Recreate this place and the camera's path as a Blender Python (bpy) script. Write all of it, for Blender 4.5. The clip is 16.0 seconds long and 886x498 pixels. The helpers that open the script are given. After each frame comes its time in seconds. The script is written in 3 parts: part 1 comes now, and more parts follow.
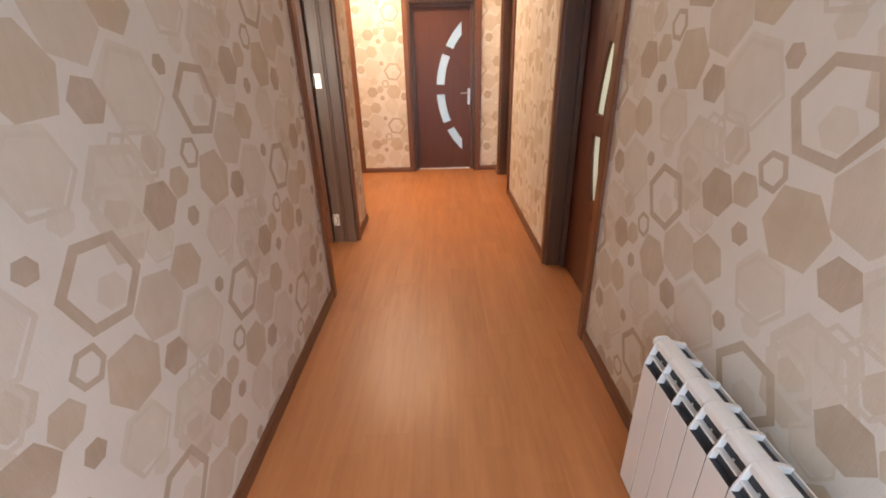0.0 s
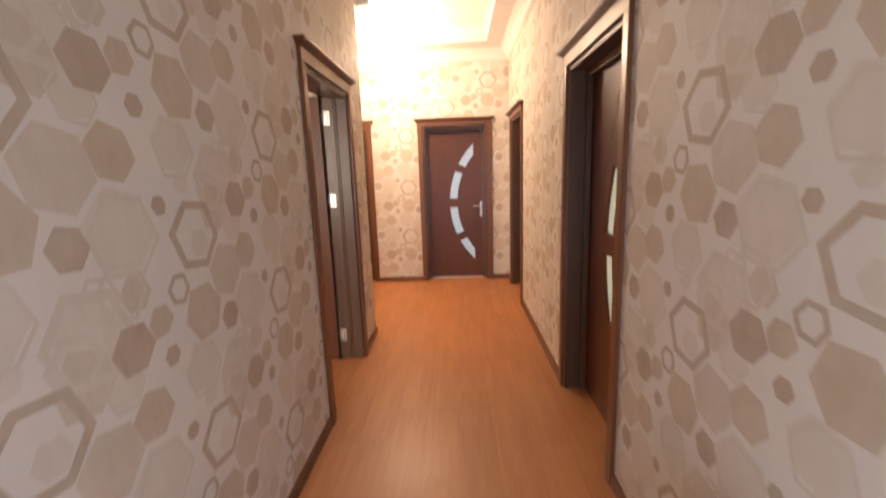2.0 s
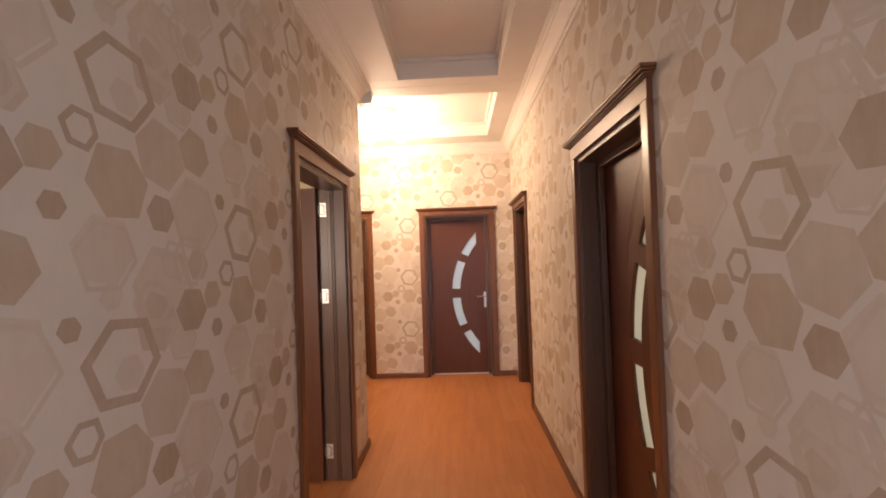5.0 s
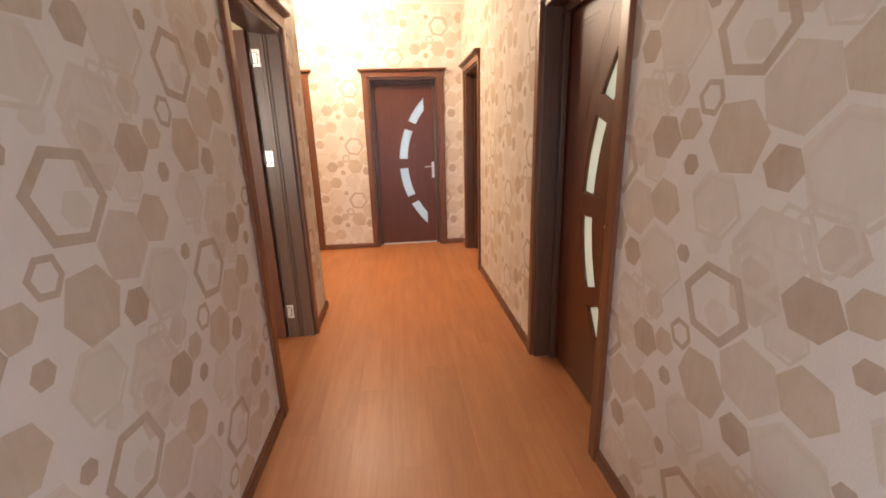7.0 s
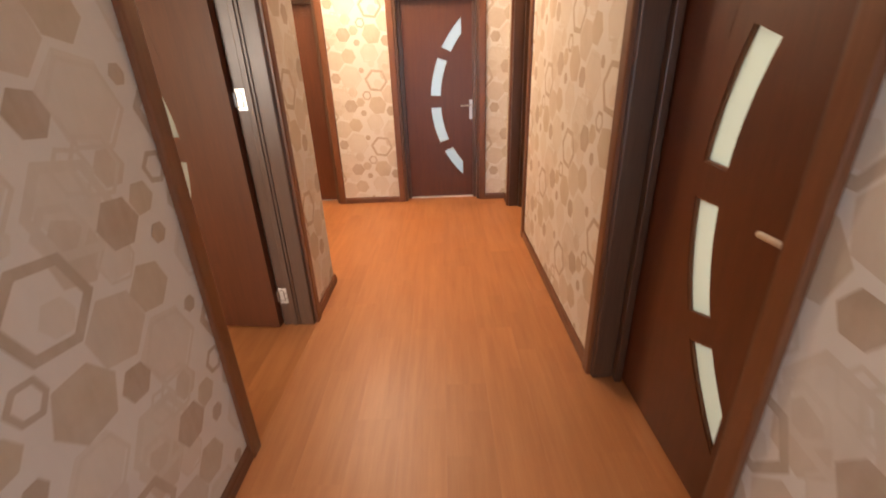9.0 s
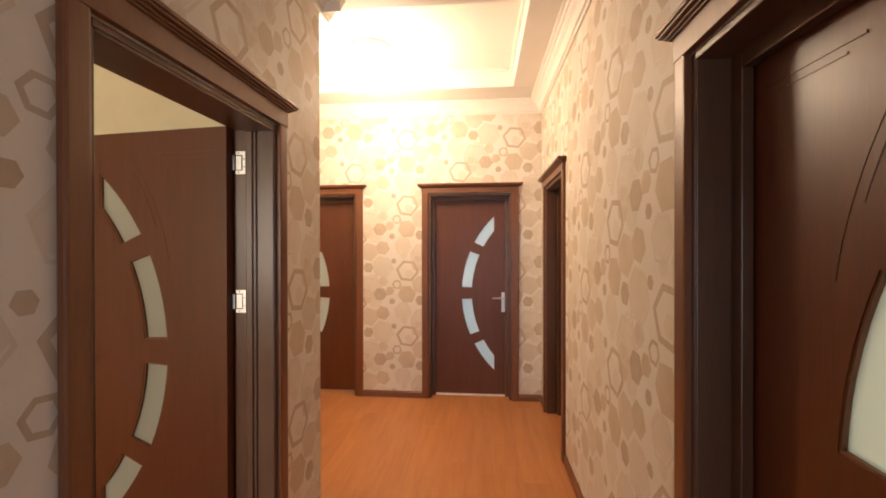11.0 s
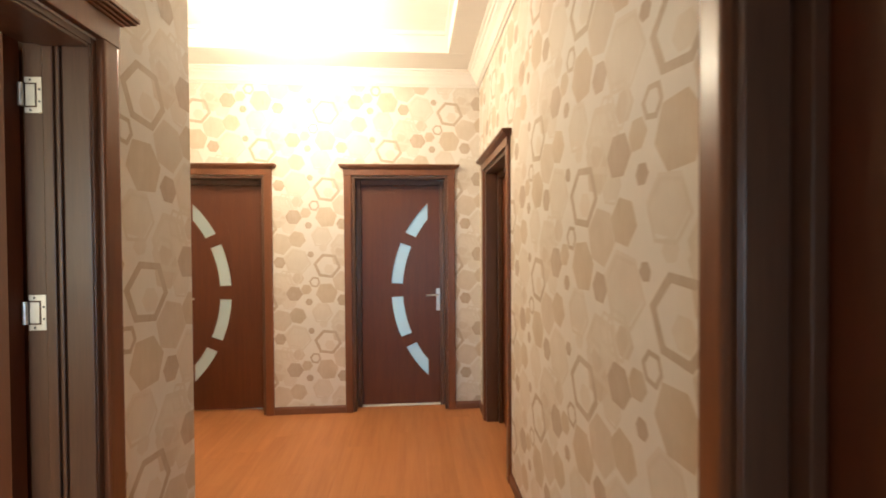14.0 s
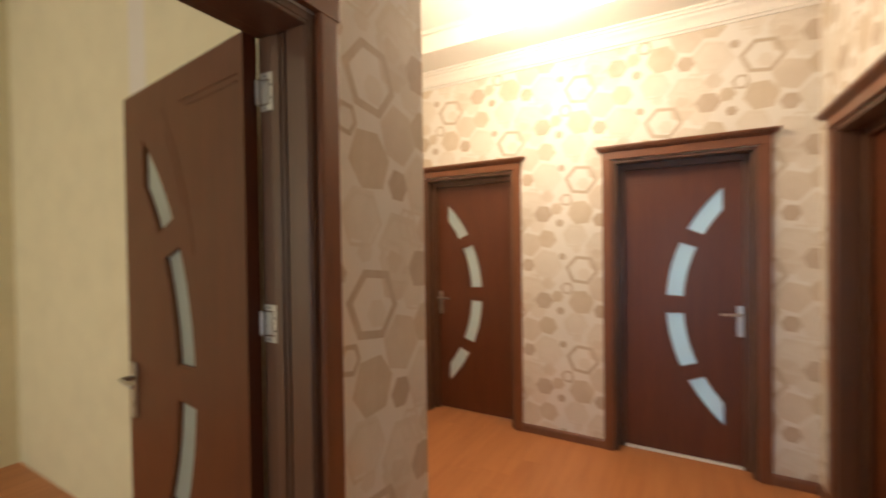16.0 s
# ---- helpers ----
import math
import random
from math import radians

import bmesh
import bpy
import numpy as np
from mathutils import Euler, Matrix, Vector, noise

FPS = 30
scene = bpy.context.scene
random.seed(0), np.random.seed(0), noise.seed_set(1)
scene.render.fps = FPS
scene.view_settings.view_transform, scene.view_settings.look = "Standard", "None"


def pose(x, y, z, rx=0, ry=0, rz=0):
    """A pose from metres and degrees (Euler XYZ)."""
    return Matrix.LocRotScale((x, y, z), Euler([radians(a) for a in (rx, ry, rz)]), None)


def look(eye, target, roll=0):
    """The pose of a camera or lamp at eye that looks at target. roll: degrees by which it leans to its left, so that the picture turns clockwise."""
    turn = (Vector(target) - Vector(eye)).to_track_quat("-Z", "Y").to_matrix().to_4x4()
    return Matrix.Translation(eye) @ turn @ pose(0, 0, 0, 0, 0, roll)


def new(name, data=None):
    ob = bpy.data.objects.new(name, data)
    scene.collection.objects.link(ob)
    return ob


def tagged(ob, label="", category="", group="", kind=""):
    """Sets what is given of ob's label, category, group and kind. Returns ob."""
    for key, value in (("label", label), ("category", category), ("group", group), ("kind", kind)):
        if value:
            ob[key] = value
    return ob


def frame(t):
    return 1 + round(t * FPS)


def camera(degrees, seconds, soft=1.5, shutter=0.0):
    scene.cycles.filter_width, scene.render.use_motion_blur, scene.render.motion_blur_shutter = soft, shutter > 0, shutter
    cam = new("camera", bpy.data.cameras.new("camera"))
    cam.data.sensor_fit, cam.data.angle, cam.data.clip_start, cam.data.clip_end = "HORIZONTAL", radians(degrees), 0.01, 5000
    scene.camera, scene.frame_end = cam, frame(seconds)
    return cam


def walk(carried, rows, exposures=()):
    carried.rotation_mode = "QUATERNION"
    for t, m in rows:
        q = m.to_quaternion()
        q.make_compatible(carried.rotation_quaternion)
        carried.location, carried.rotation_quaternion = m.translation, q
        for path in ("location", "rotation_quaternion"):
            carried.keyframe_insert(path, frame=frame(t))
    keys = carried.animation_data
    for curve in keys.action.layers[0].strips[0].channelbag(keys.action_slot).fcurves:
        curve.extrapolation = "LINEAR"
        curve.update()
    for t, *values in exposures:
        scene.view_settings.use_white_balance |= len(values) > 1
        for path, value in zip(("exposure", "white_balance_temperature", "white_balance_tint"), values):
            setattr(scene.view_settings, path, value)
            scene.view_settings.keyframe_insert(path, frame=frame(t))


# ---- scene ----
cam = camera(93.0, 16.0, soft=1.8, shutter=0.5)
PATH = [
    (0, (0.389, 0.454, 1.403), (0.385, 2.278, 0.582), -1.5),
    (0.5, (0.403, 0.461, 1.4), (0.407, 2.284, 0.576), -1.6),
    (1, (0.439, 0.47, 1.405), (0.442, 2.295, 0.586), -1.5),
    (1.5, (0.476, 0.493, 1.406), (0.424, 2.356, 0.682), -1.8),
    (2, (0.444, 0.573, 1.473), (0.371, 2.539, 1.111), -2.0),
    (2.5, (0.354, 0.757, 1.534), (0.34, 2.752, 1.387), -2.1),
    (3, (0.364, 0.816, 1.552), (0.327, 2.816, 1.551), -1.7),
    (3.2, (0.378, 0.834, 1.559), (0.291, 2.83, 1.659), -1.7),
    (5.3, (0.442, 0.848, 1.519), (0.379, 2.847, 1.516), -2.2),
    (5.5, (0.439, 0.85, 1.509), (0.4, 2.85, 1.468), -2.1),
    (6, (0.418, 0.848, 1.491), (0.441, 2.841, 1.32), -2.1),
    (6.5, (0.381, 0.846, 1.44), (0.499, 2.798, 1.023), -1.9),
    (7, (0.336, 0.864, 1.419), (0.522, 2.782, 0.883), -1.7),
    (7.5, (0.341, 0.974, 1.4), (0.524, 2.873, 0.8), -1.8),
    (8, (0.439, 1.235, 1.373), (0.443, 3.08, 0.6), -3.6),
    (8.5, (0.494, 1.411, 1.373), (0.466, 3.231, 0.545), -3.4),
    (9, (0.456, 1.632, 1.404), (0.441, 3.464, 0.601), -2.1),
    (9.5, (0.427, 1.813, 1.462), (0.426, 3.749, 0.96), -1.2),
    (10, (0.526, 1.956, 1.496), (0.391, 3.94, 1.282), -0.7),
    (10.2, (0.58, 1.983, 1.52), (0.377, 3.967, 1.374), -0.3),
    (12.3, (0.481, 2.056, 1.492), (0.676, 4.046, 1.525), -0.3),
    (12.5, (0.5, 2.097, 1.48), (0.817, 4.071, 1.494), -0.1),
    (13, (0.533, 2.267, 1.472), (0.932, 4.227, 1.463), -0.2),
    (13.5, (0.604, 2.408, 1.475), (0.836, 4.394, 1.459), -0.3),
    (14, (0.551, 2.521, 1.47), (0.69, 4.516, 1.441), -0.4),
    (14.5, (0.422, 2.687, 1.474), (0.541, 4.683, 1.441), -0.5),
    (15, (0.381, 2.771, 1.477), (0.431, 4.77, 1.44), -0.5),
    (15.5, (0.414, 2.916, 1.472), (0.02, 4.876, 1.428), -0.6),
    (16, (0.437, 3.037, 1.487), (-0.548, 4.778, 1.461), -0.8),
]
EXPOSURES = [(0.0, 0.15, 7050, 21), (1.5, 0.14, 7050, 22), (2.0, -0.07, 7200, 25), (2.5, -0.31, 7650, 30), (3.0, -0.43, 7750, 31), (5.5, -0.4, 7650, 30), (6.0, -0.25, 7500, 27), (7.0, 0.1, 6950, 22), (8.0, 0.2, 6900, 20),
             (9.0, 0.15, 7200, 22), (10.0, -0.12, 7850, 28), (12.3, -0.45, 6500, 8), (14.5, -0.2, 6350, 7), (15.5, -0.4, 6400, 9), (16.0, -0.57, 6450, 10)]
walk(cam, [(t, look(eye, target, roll)) for t, eye, target, roll in PATH], EXPOSURES)


# ---- world and light ----
world = bpy.data.worlds.new("world")
scene.world = world
world.use_nodes = True
wn = world.node_tree.nodes
sky = wn.new("ShaderNodeTexSky")
sky.sky_type = 'NISHITA'
sky.sun_disc = False
sky.sun_elevation, sky.sun_rotation = radians(38), radians(150)
world.node_tree.links.new(sky.outputs[0], wn["Background"].inputs[0])
wn["Background"].inputs[1].default_value = 0.08

sun = new("sun", bpy.data.lights.new("sun", 'SUN'))
sun.data.energy, sun.data.angle, sun.data.color = 1.0, radians(10), (1, 0.95, 0.88)
sun.matrix_world = look((3.2, -5.5, 5.0), (0, 0, 0))


def window_light(name, m, w, h, watts, colour=(0.80, 0.90, 1.0)):
    """Daylight of a window, in its opening."""
    d = bpy.data.lights.new(name, 'AREA')
    d.shape, d.size, d.size_y, d.energy, d.color = 'RECTANGLE', w, h, watts, colour
    o = new(name, d)
    o.matrix_world = m
    return o


SOUTH_W, WEST_W, EAST_W, EAST2_W, NORTH_W, NORTH2_W = 58, 118, 68, 60, 122, 38
LAMP_W = 76
window_light("daylight_south", look((0.50, -1.02, 1.12), (0.66, 0.3, 0.50)), 1.1, 2.0, SOUTH_W, (0.60, 0.80, 1.0))
window_light("daylight_west", look((-2.4, -0.98, 1.6), (-2.4, 1, 1.5)), 1.5, 1.4, WEST_W, (1.0, 0.98, 0.86))
window_light("daylight_east", look((4.12, 2.9, 1.6), (0, 2.9, 1.6)), 1.4, 1.4, EAST_W, (0.92, 1.0, 0.86))
window_light("daylight_east_2", look((4.12, 5.3, 1.6), (0, 5.3, 1.6)), 1.0, 1.3, EAST2_W, (0.6, 0.8, 1.0))
window_light("daylight_north", look((0.45, 9.62, 1.6), (0.45, 0, 1.6)), 1.2, 1.4, NORTH_W, (0.42, 0.70, 1.0))
window_light("daylight_north_2", look((-1.4, 9.62, 1.6), (-1.4, 0, 1.6)), 1.2, 1.4, NORTH2_W, (0.95, 1.0, 0.86))
bulb = new("bulb_light", bpy.data.lights.new("bulb_light", 'POINT'))
bulb.data.energy, bulb.data.color, bulb.data.shadow_soft_size = LAMP_W, (1.0, 0.85, 0.64), 0.11
bulb.location = (-0.32, 5.30, 2.66)

# ---- materials ----


def material(name):
    m = bpy.data.materials.new(name)
    m.use_nodes = True
    return m, m.node_tree.nodes, m.node_tree.links, m.node_tree.nodes["Principled BSDF"]


def coords(n, l, scale=(1, 1, 1), kind="Object"):
    tc, mp = n.new("ShaderNodeTexCoord"), n.new("ShaderNodeMapping")
    mp.inputs["Scale"].default_value = scale
    l.new(tc.outputs[kind], mp.inputs[0])
    return mp.outputs[0]


def noise_tex(n, l, vec, scale, detail=4.0, rough=0.55):
    t = n.new("ShaderNodeTexNoise")
    t.inputs["Scale"].default_value, t.inputs["Detail"].default_value, t.inputs["Roughness"].default_value = scale, detail, rough
    l.new(vec, t.inputs["Vector"])
    return t.outputs["Fac"]


def ramp(n, l, fac, stops):
    r = n.new("ShaderNodeValToRGB")
    while len(r.color_ramp.elements) < len(stops):
        r.color_ramp.elements.new(0.5)
    for e, (p, c) in zip(r.color_ramp.elements, stops):
        e.position, e.color = p, (*c, 1)
    l.new(fac, r.inputs[0])
    return r.outputs[0]


def mix(n, l, a, b, fac, mode='MIX'):
    x = n.new("ShaderNodeMix")
    x.data_type, x.blend_type = 'RGBA', mode
    for socket, v in ((x.inputs[6], a), (x.inputs[7], b), (x.inputs[0], fac)):
        if isinstance(v, (int, float)):
            socket.default_value = v
        elif isinstance(v, tuple):
            socket.default_value = (*v, 1)
        else:
            l.new(v, socket)
    return x.outputs[2]


def bump(n, l, bsdf, height, strength=0.2, distance=0.01):
    b = n.new("ShaderNodeBump")
    b.inputs["Strength"].default_value, b.inputs["Distance"].default_value = strength, distance
    l.new(height, b.inputs["Height"])
    l.new(b.outputs[0], bsdf.inputs["Normal"])


GROUND = (0.77, 0.725, 0.665)


def paper(name, colour):
    """Textured vinyl wallpaper; a printed colour lies unevenly over the off-white ground, like a watercolour wash."""
    m, n, l, b = material(name)
    v = coords(n, l)
    wash = noise_tex(n, l, v, 7.0, 6, 0.62)
    big = noise_tex(n, l, v, 1.6, 4)
    streak = noise_tex(n, l, coords(n, l, (55, 55, 9)), 1.0, 4, 0.6)
    grain = noise_tex(n, l, coords(n, l, (240, 240, 70)), 1.0, 2)
    weak = tuple(c + 0.30 * (g - c) for c, g in zip(colour, GROUND))
    strong = tuple(c * 0.94 for c in colour)
    base = ramp(n, l, wash, [(0.33, strong), (0.52, tuple(0.5 * (p + q) for p, q in zip(weak, strong))), (0.70, weak)])
    base = mix(n, l, base, ramp(n, l, streak, [(0.35, strong), (0.65, weak)]), 0.28)
    base = mix(n, l, base, ramp(n, l, big, [(0.35, tuple(k * 0.95 for k in GROUND)), (0.65, GROUND)]), 0.10)
    l.new(base, b.inputs["Base Color"])
    b.inputs["Roughness"].default_value = 0.6
    b.inputs["Specular IOR Level"].default_value = 0.3
    bump(n, l, b, grain, 0.22, 0.002)
    return m


def wood(name, dark, light, rough=0.35, grain=(40, 40, 3), coat=0.0):
    m, n, l, b = material(name)
    oi = n.new("ShaderNodeObjectInfo")
    v = coords(n, l, grain)
    add = n.new("ShaderNodeVectorMath")
    add.operation = 'ADD'
    l.new(v, add.inputs[0])
    l.new(oi.outputs["Location"], add.inputs[1])
    g = noise_tex(n, l, add.outputs[0], 1.0, 6, 0.6)
    fine = noise_tex(n, l, coords(n, l, tuple(k * 5 for k in grain)), 1.0, 3)
    base = ramp(n, l, g, [(0.25, dark), (0.75, light)])
    base = mix(n, l, base, ramp(n, l, fine, [(0.35, dark), (0.65, light)]), 0.3)
    l.new(base, b.inputs["Base Color"])
    wear = noise_tex(n, l, coords(n, l, (3, 3, 3)), 1.5, 5)
    rr = n.new("ShaderNodeMapRange")
    rr.inputs["To Min"].default_value, rr.inputs["To Max"].default_value = rough - 0.06, rough + 0.08
    l.new(wear, rr.inputs["Value"])
    l.new(rr.outputs[0], b.inputs["Roughness"])
    b.inputs["Coat Weight"].default_value = coat
    b.inputs["Coat Roughness"].default_value = 0.25
    bump(n, l, b, fine, 0.06, 0.002)
    return m


def plain(name, colour, rough=0.5, metal=0.0, vary=0.06, scale=6.0, bumps=0.05):
    m, n, l, b = material(name)
    f = noise_tex(n, l, coords(n, l), scale, 6)
    l.new(ramp(n, l, f, [(0.3, tuple(k * (1 - vary) for k in colour)), (0.7, tuple(min(1, k * (1 + vary)) for k in colour))]), b.inputs["Base Color"])
    b.inputs["Roughness"].default_value, b.inputs["Metallic"].default_value = rough, metal
    if bumps:
        bump(n, l, b, noise_tex(n, l, coords(n, l), scale * 30, 2), bumps, 0.002)
    return m


def laminate(name):
    """Orange oak laminate, its grain along y, each board of its own tone."""
    m, n, l, b = material(name)
    oi = n.new("ShaderNodeObjectInfo")
    shift = n.new("ShaderNodeVectorMath")
    shift.operation = 'ADD'
    l.new(coords(n, l, (14, 1.1, 1)), shift.inputs[0])
    sc = n.new("ShaderNodeVectorMath")
    sc.operation = 'SCALE'
    sc.inputs["Scale"].default_value = 37.0
    l.new(oi.outputs["Random"], sc.inputs[0])
    l.new(sc.outputs[0], shift.inputs[1])
    g = noise_tex(n, l, shift.outputs[0], 1.6, 6, 0.62)
    fine = noise_tex(n, l, coords(n, l, (190, 6, 1)), 1.0, 3)
    turned = n.new("ShaderNodeMapping")
    turned.inputs["Rotation"].default_value = (0, 0, radians(90))
    pick = n.new("ShaderNodeVectorMath")
    pick.operation = 'ADD'
    l.new(coords(n, l), pick.inputs[0])
    by = n.new("ShaderNodeCombineXYZ")
    step = n.new("ShaderNodeMath")
    step.operation = 'MULTIPLY'
    step.inputs[1].default_value = 7.3
    l.new(oi.outputs["Random"], step.inputs[0])
    l.new(step.outputs[0], by.inputs[1])
    l.new(by.outputs[0], pick.inputs[1])
    l.new(pick.outputs[0], turned.inputs[0])
    strips = n.new("ShaderNodeTexBrick")
    strips.offset, strips.offset_frequency = 0.37, 2
    strips.inputs["Color1"].default_value, strips.inputs["Color2"].default_value = (0, 0, 0, 1), (1, 1, 1, 1)
    strips.inputs["Scale"].default_value = 1.0
    strips.inputs["Mortar Size"].default_value = 0.0
    strips.inputs["Brick Width"].default_value, strips.inputs["Row Height"].default_value = 0.62, 0.096
    l.new(turned.outputs[0], strips.inputs["Vector"])
    base = ramp(n, l, g, [(0.25, (0.42, 0.152, 0.056)), (0.5, (0.49, 0.192, 0.072)), (0.78, (0.56, 0.236, 0.092))])
    base = mix(n, l, base, ramp(n, l, fine, [(0.3, (0.38, 0.135, 0.042)), (0.7, (0.56, 0.235, 0.085))]), 0.10)
    tone = ramp(n, l, strips.outputs["Color"], [(0.0, (0.965, 0.96, 0.955)), (1.0, (1.035, 1.04, 1.05))])
    base = mix(n, l, base, tone, 1.0, 'MULTIPLY')
    hv = n.new("ShaderNodeHueSaturation")
    mr = n.new("ShaderNodeMapRange")
    mr.inputs["To Min"].default_value, mr.inputs["To Max"].default_value = 0.955, 1.04
    l.new(oi.outputs["Random"], mr.inputs["Value"])
    l.new(mr.outputs[0], hv.inputs["Value"])
    l.new(base, hv.inputs["Color"])
    l.new(hv.outputs[0], b.inputs["Base Color"])
    b.inputs["Roughness"].default_value = 0.33
    sm = noise_tex(n, l, coords(n, l), 3.0, 5)
    r2 = n.new("ShaderNodeMapRange")
    r2.inputs["To Min"].default_value, r2.inputs["To Max"].default_value = 0.30, 0.50
    l.new(sm, r2.inputs["Value"])
    l.new(r2.outputs[0], b.inputs["Roughness"])
    bump(n, l, b, fine, 0.05, 0.001)
    return m


def frosted(name):
    m, n, l, b = material(name)
    f = noise_tex(n, l, coords(n, l), 9.0, 3)
    l.new(ramp(n, l, f, [(0.2, (0.78, 0.83, 0.80)), (0.8, (0.86, 0.90, 0.88))]), b.inputs["Base Color"])
    b.inputs["Roughness"].default_value = 0.35
    tr = n.new("ShaderNodeBsdfTranslucent")
    tr.inputs[0].default_value = (0.86, 0.92, 0.90, 1)
    ms = n.new("ShaderNodeMixShader")
    ms.inputs[0].default_value = 0.75
    l.new(b.outputs[0], ms.inputs[1])
    l.new(tr.outputs[0], ms.inputs[2])
    l.new(ms.outputs[0], n["Material Output"].inputs[0])
    return m


M_PAPER = paper("wallpaper_ground", (0.745, 0.70, 0.64))
M_PALE = paper("print_pale", (0.68, 0.605, 0.515))
M_SOFT = paper("print_soft", (0.605, 0.505, 0.40))
M_MID = paper("print_beige", (0.545, 0.43, 0.305))
M_DARK = paper("print_brown", (0.445, 0.325, 0.222))
M_RING = paper("print_ring", (0.465, 0.352, 0.245))
M_OUTLINE = paper("print_outline", (0.65, 0.57, 0.475))
M_CREAM = plain("cream_paint", (0.72, 0.66, 0.47), 0.7, vary=0.04)
M_CEIL = plain("ceiling_paint", (0.82, 0.78, 0.72), 0.65, vary=0.03, scale=3)
M_DOOR = wood("door_veneer", (0.084, 0.021, 0.0065), (0.132, 0.035, 0.011), 0.40, (30, 30, 2.0), 0.08)
M_TRIM = wood("trim_veneer", (0.135, 0.045, 0.017), (0.195, 0.068, 0.026), 0.36, (30, 30, 2.0), 0.2)
M_JAMB = wood("jamb_veneer", (0.080, 0.036, 0.019), (0.126, 0.058, 0.031), 0.34, (34, 34, 2.0), 0.2)
M_BASE = wood("baseboard_veneer", (0.13, 0.05, 0.025), (0.20, 0.08, 0.04), 0.4, (3, 3, 40))
M_FLOOR = laminate("laminate")
M_SUB = plain("underlay", (0.10, 0.05, 0.025), 0.9)
M_CHROME = plain("satin_chrome", (0.62, 0.61, 0.59), 0.34, 1.0, 0.03, 20, 0)
M_GLASS = frosted("frosted_glass")
M_ENAMEL = plain("white_enamel", (0.80, 0.79, 0.77), 0.28, 0, 0.02, 5, 0.02)
# near-black: painted shade inside the white radiator, and the hinges' dark screws
M_SHADE_SCREW = plain("shade_and_screw_dark", (0.06, 0.065, 0.075), 0.5, 0.3, 0.1, 20, 0)
M_GROUND = plain("ground_soil", (0.16, 0.15, 0.10), 0.95, 0, 0.3, 0.7)
M_PVC = plain("white_frame", (0.8, 0.8, 0.8), 0.4, 0, 0.02)
M_LAMP, _n, _l, _b = material("opal_glass_lit")
_b.inputs["Base Color"].default_value = (0.9, 0.85, 0.75, 1)
_b.inputs["Emission Color"].default_value = (1.0, 0.80, 0.52, 1)
_b.inputs["Emission Strength"].default_value = 22.0

# ---- mesh helpers ----


def solid(bm, x0, y0, z0, x1, y1, z1, mat=0):
    vs = [bm.verts.new((x, y, z)) for x in (x0, x1) for y in (y0, y1) for z in (z0, z1)]
    for f in ((0, 1, 3, 2), (4, 6, 7, 5), (0, 4, 5, 1), (2, 3, 7, 6), (0, 2, 6, 4), (1, 5, 7, 3)):
        bm.faces.new([vs[i] for i in f]).material_index = mat
    return vs


def extrude_profile(bm, pts, x0, x1, m=None, mat=0):
    """A profile of (y, z) points swept along x."""
    a = [bm.verts.new((x0, y, z)) for y, z in pts]
    b = [bm.verts.new((x1, y, z)) for y, z in pts]
    k = len(pts)
    for i in range(k):
        bm.faces.new((a[i], a[(i + 1) % k], b[(i + 1) % k], b[i])).material_index = mat
    bm.faces.new(a[::-1]).material_index = mat
    bm.faces.new(b).material_index = mat
    if m is not None:
        bmesh.ops.transform(bm, matrix=m, verts=a + b)
    return a + b


def tube(bm, pts, r, sides=10, mat=0):
    """A round bar along points."""
    rings = []
    for i, p in enumerate(pts):
        p = Vector(p)
        d = (Vector(pts[min(i + 1, len(pts) - 1)]) - Vector(pts[max(i - 1, 0)])).normalized()
        u = d.orthogonal().normalized()
        if abs(d.z) < 0.9:
            u = Vector((0, 0, 1)).cross(d).normalized()
        w = d.cross(u)
        rings.append([bm.verts.new(p + r * (math.cos(a) * u + math.sin(a) * w)) for a in (2 * math.pi * j / sides for j in range(sides))])
    for a, b in zip(rings, rings[1:]):
        for j in range(sides):
            bm.faces.new((a[j], a[(j + 1) % sides], b[(j + 1) % sides], b[j])).material_index = mat
    bm.faces.new(rings[0][::-1]).material_index = mat
    bm.faces.new(rings[-1]).material_index = mat


def lathe(bm, prof, seg=32, mat=0, centre=(0, 0, 0)):
    """A profile of (radius, z) turned about z."""
    c = Vector(centre)
    rings = [[bm.verts.new(c + Vector((r * math.cos(2 * math.pi * j / seg), r * math.sin(2 * math.pi * j / seg), z))) for j in range(seg)] for r, z in prof]
    for a, b in zip(rings, rings[1:]):
        for j in range(seg):
            f = bm.faces.new((a[j], a[(j + 1) % seg], b[(j + 1) % seg], b[j]))
            f.material_index, f.smooth = mat, True


def finish(name, bm, mats, parent=None, bevel=0.0, m=None, smooth=False):
    bmesh.ops.recalc_face_normals(bm, faces=bm.faces[:])
    me = bpy.data.meshes.new(name)
    bm.to_mesh(me)
    bm.free()
    for x in (mats if isinstance(mats, (list, tuple)) else [mats]):
        me.materials.append(x)
    if smooth:
        for p in me.polygons:
            p.use_smooth = True
    o = new(name, me)
    if parent:
        o.parent = parent
    if m is not None:
        o.matrix_basis = m
    if bevel:
        b = o.modifiers.new("bevel", 'BEVEL')
        b.width, b.segments, b.limit_method, b.angle_limit = bevel, 2, 'ANGLE', radians(40)
    return o


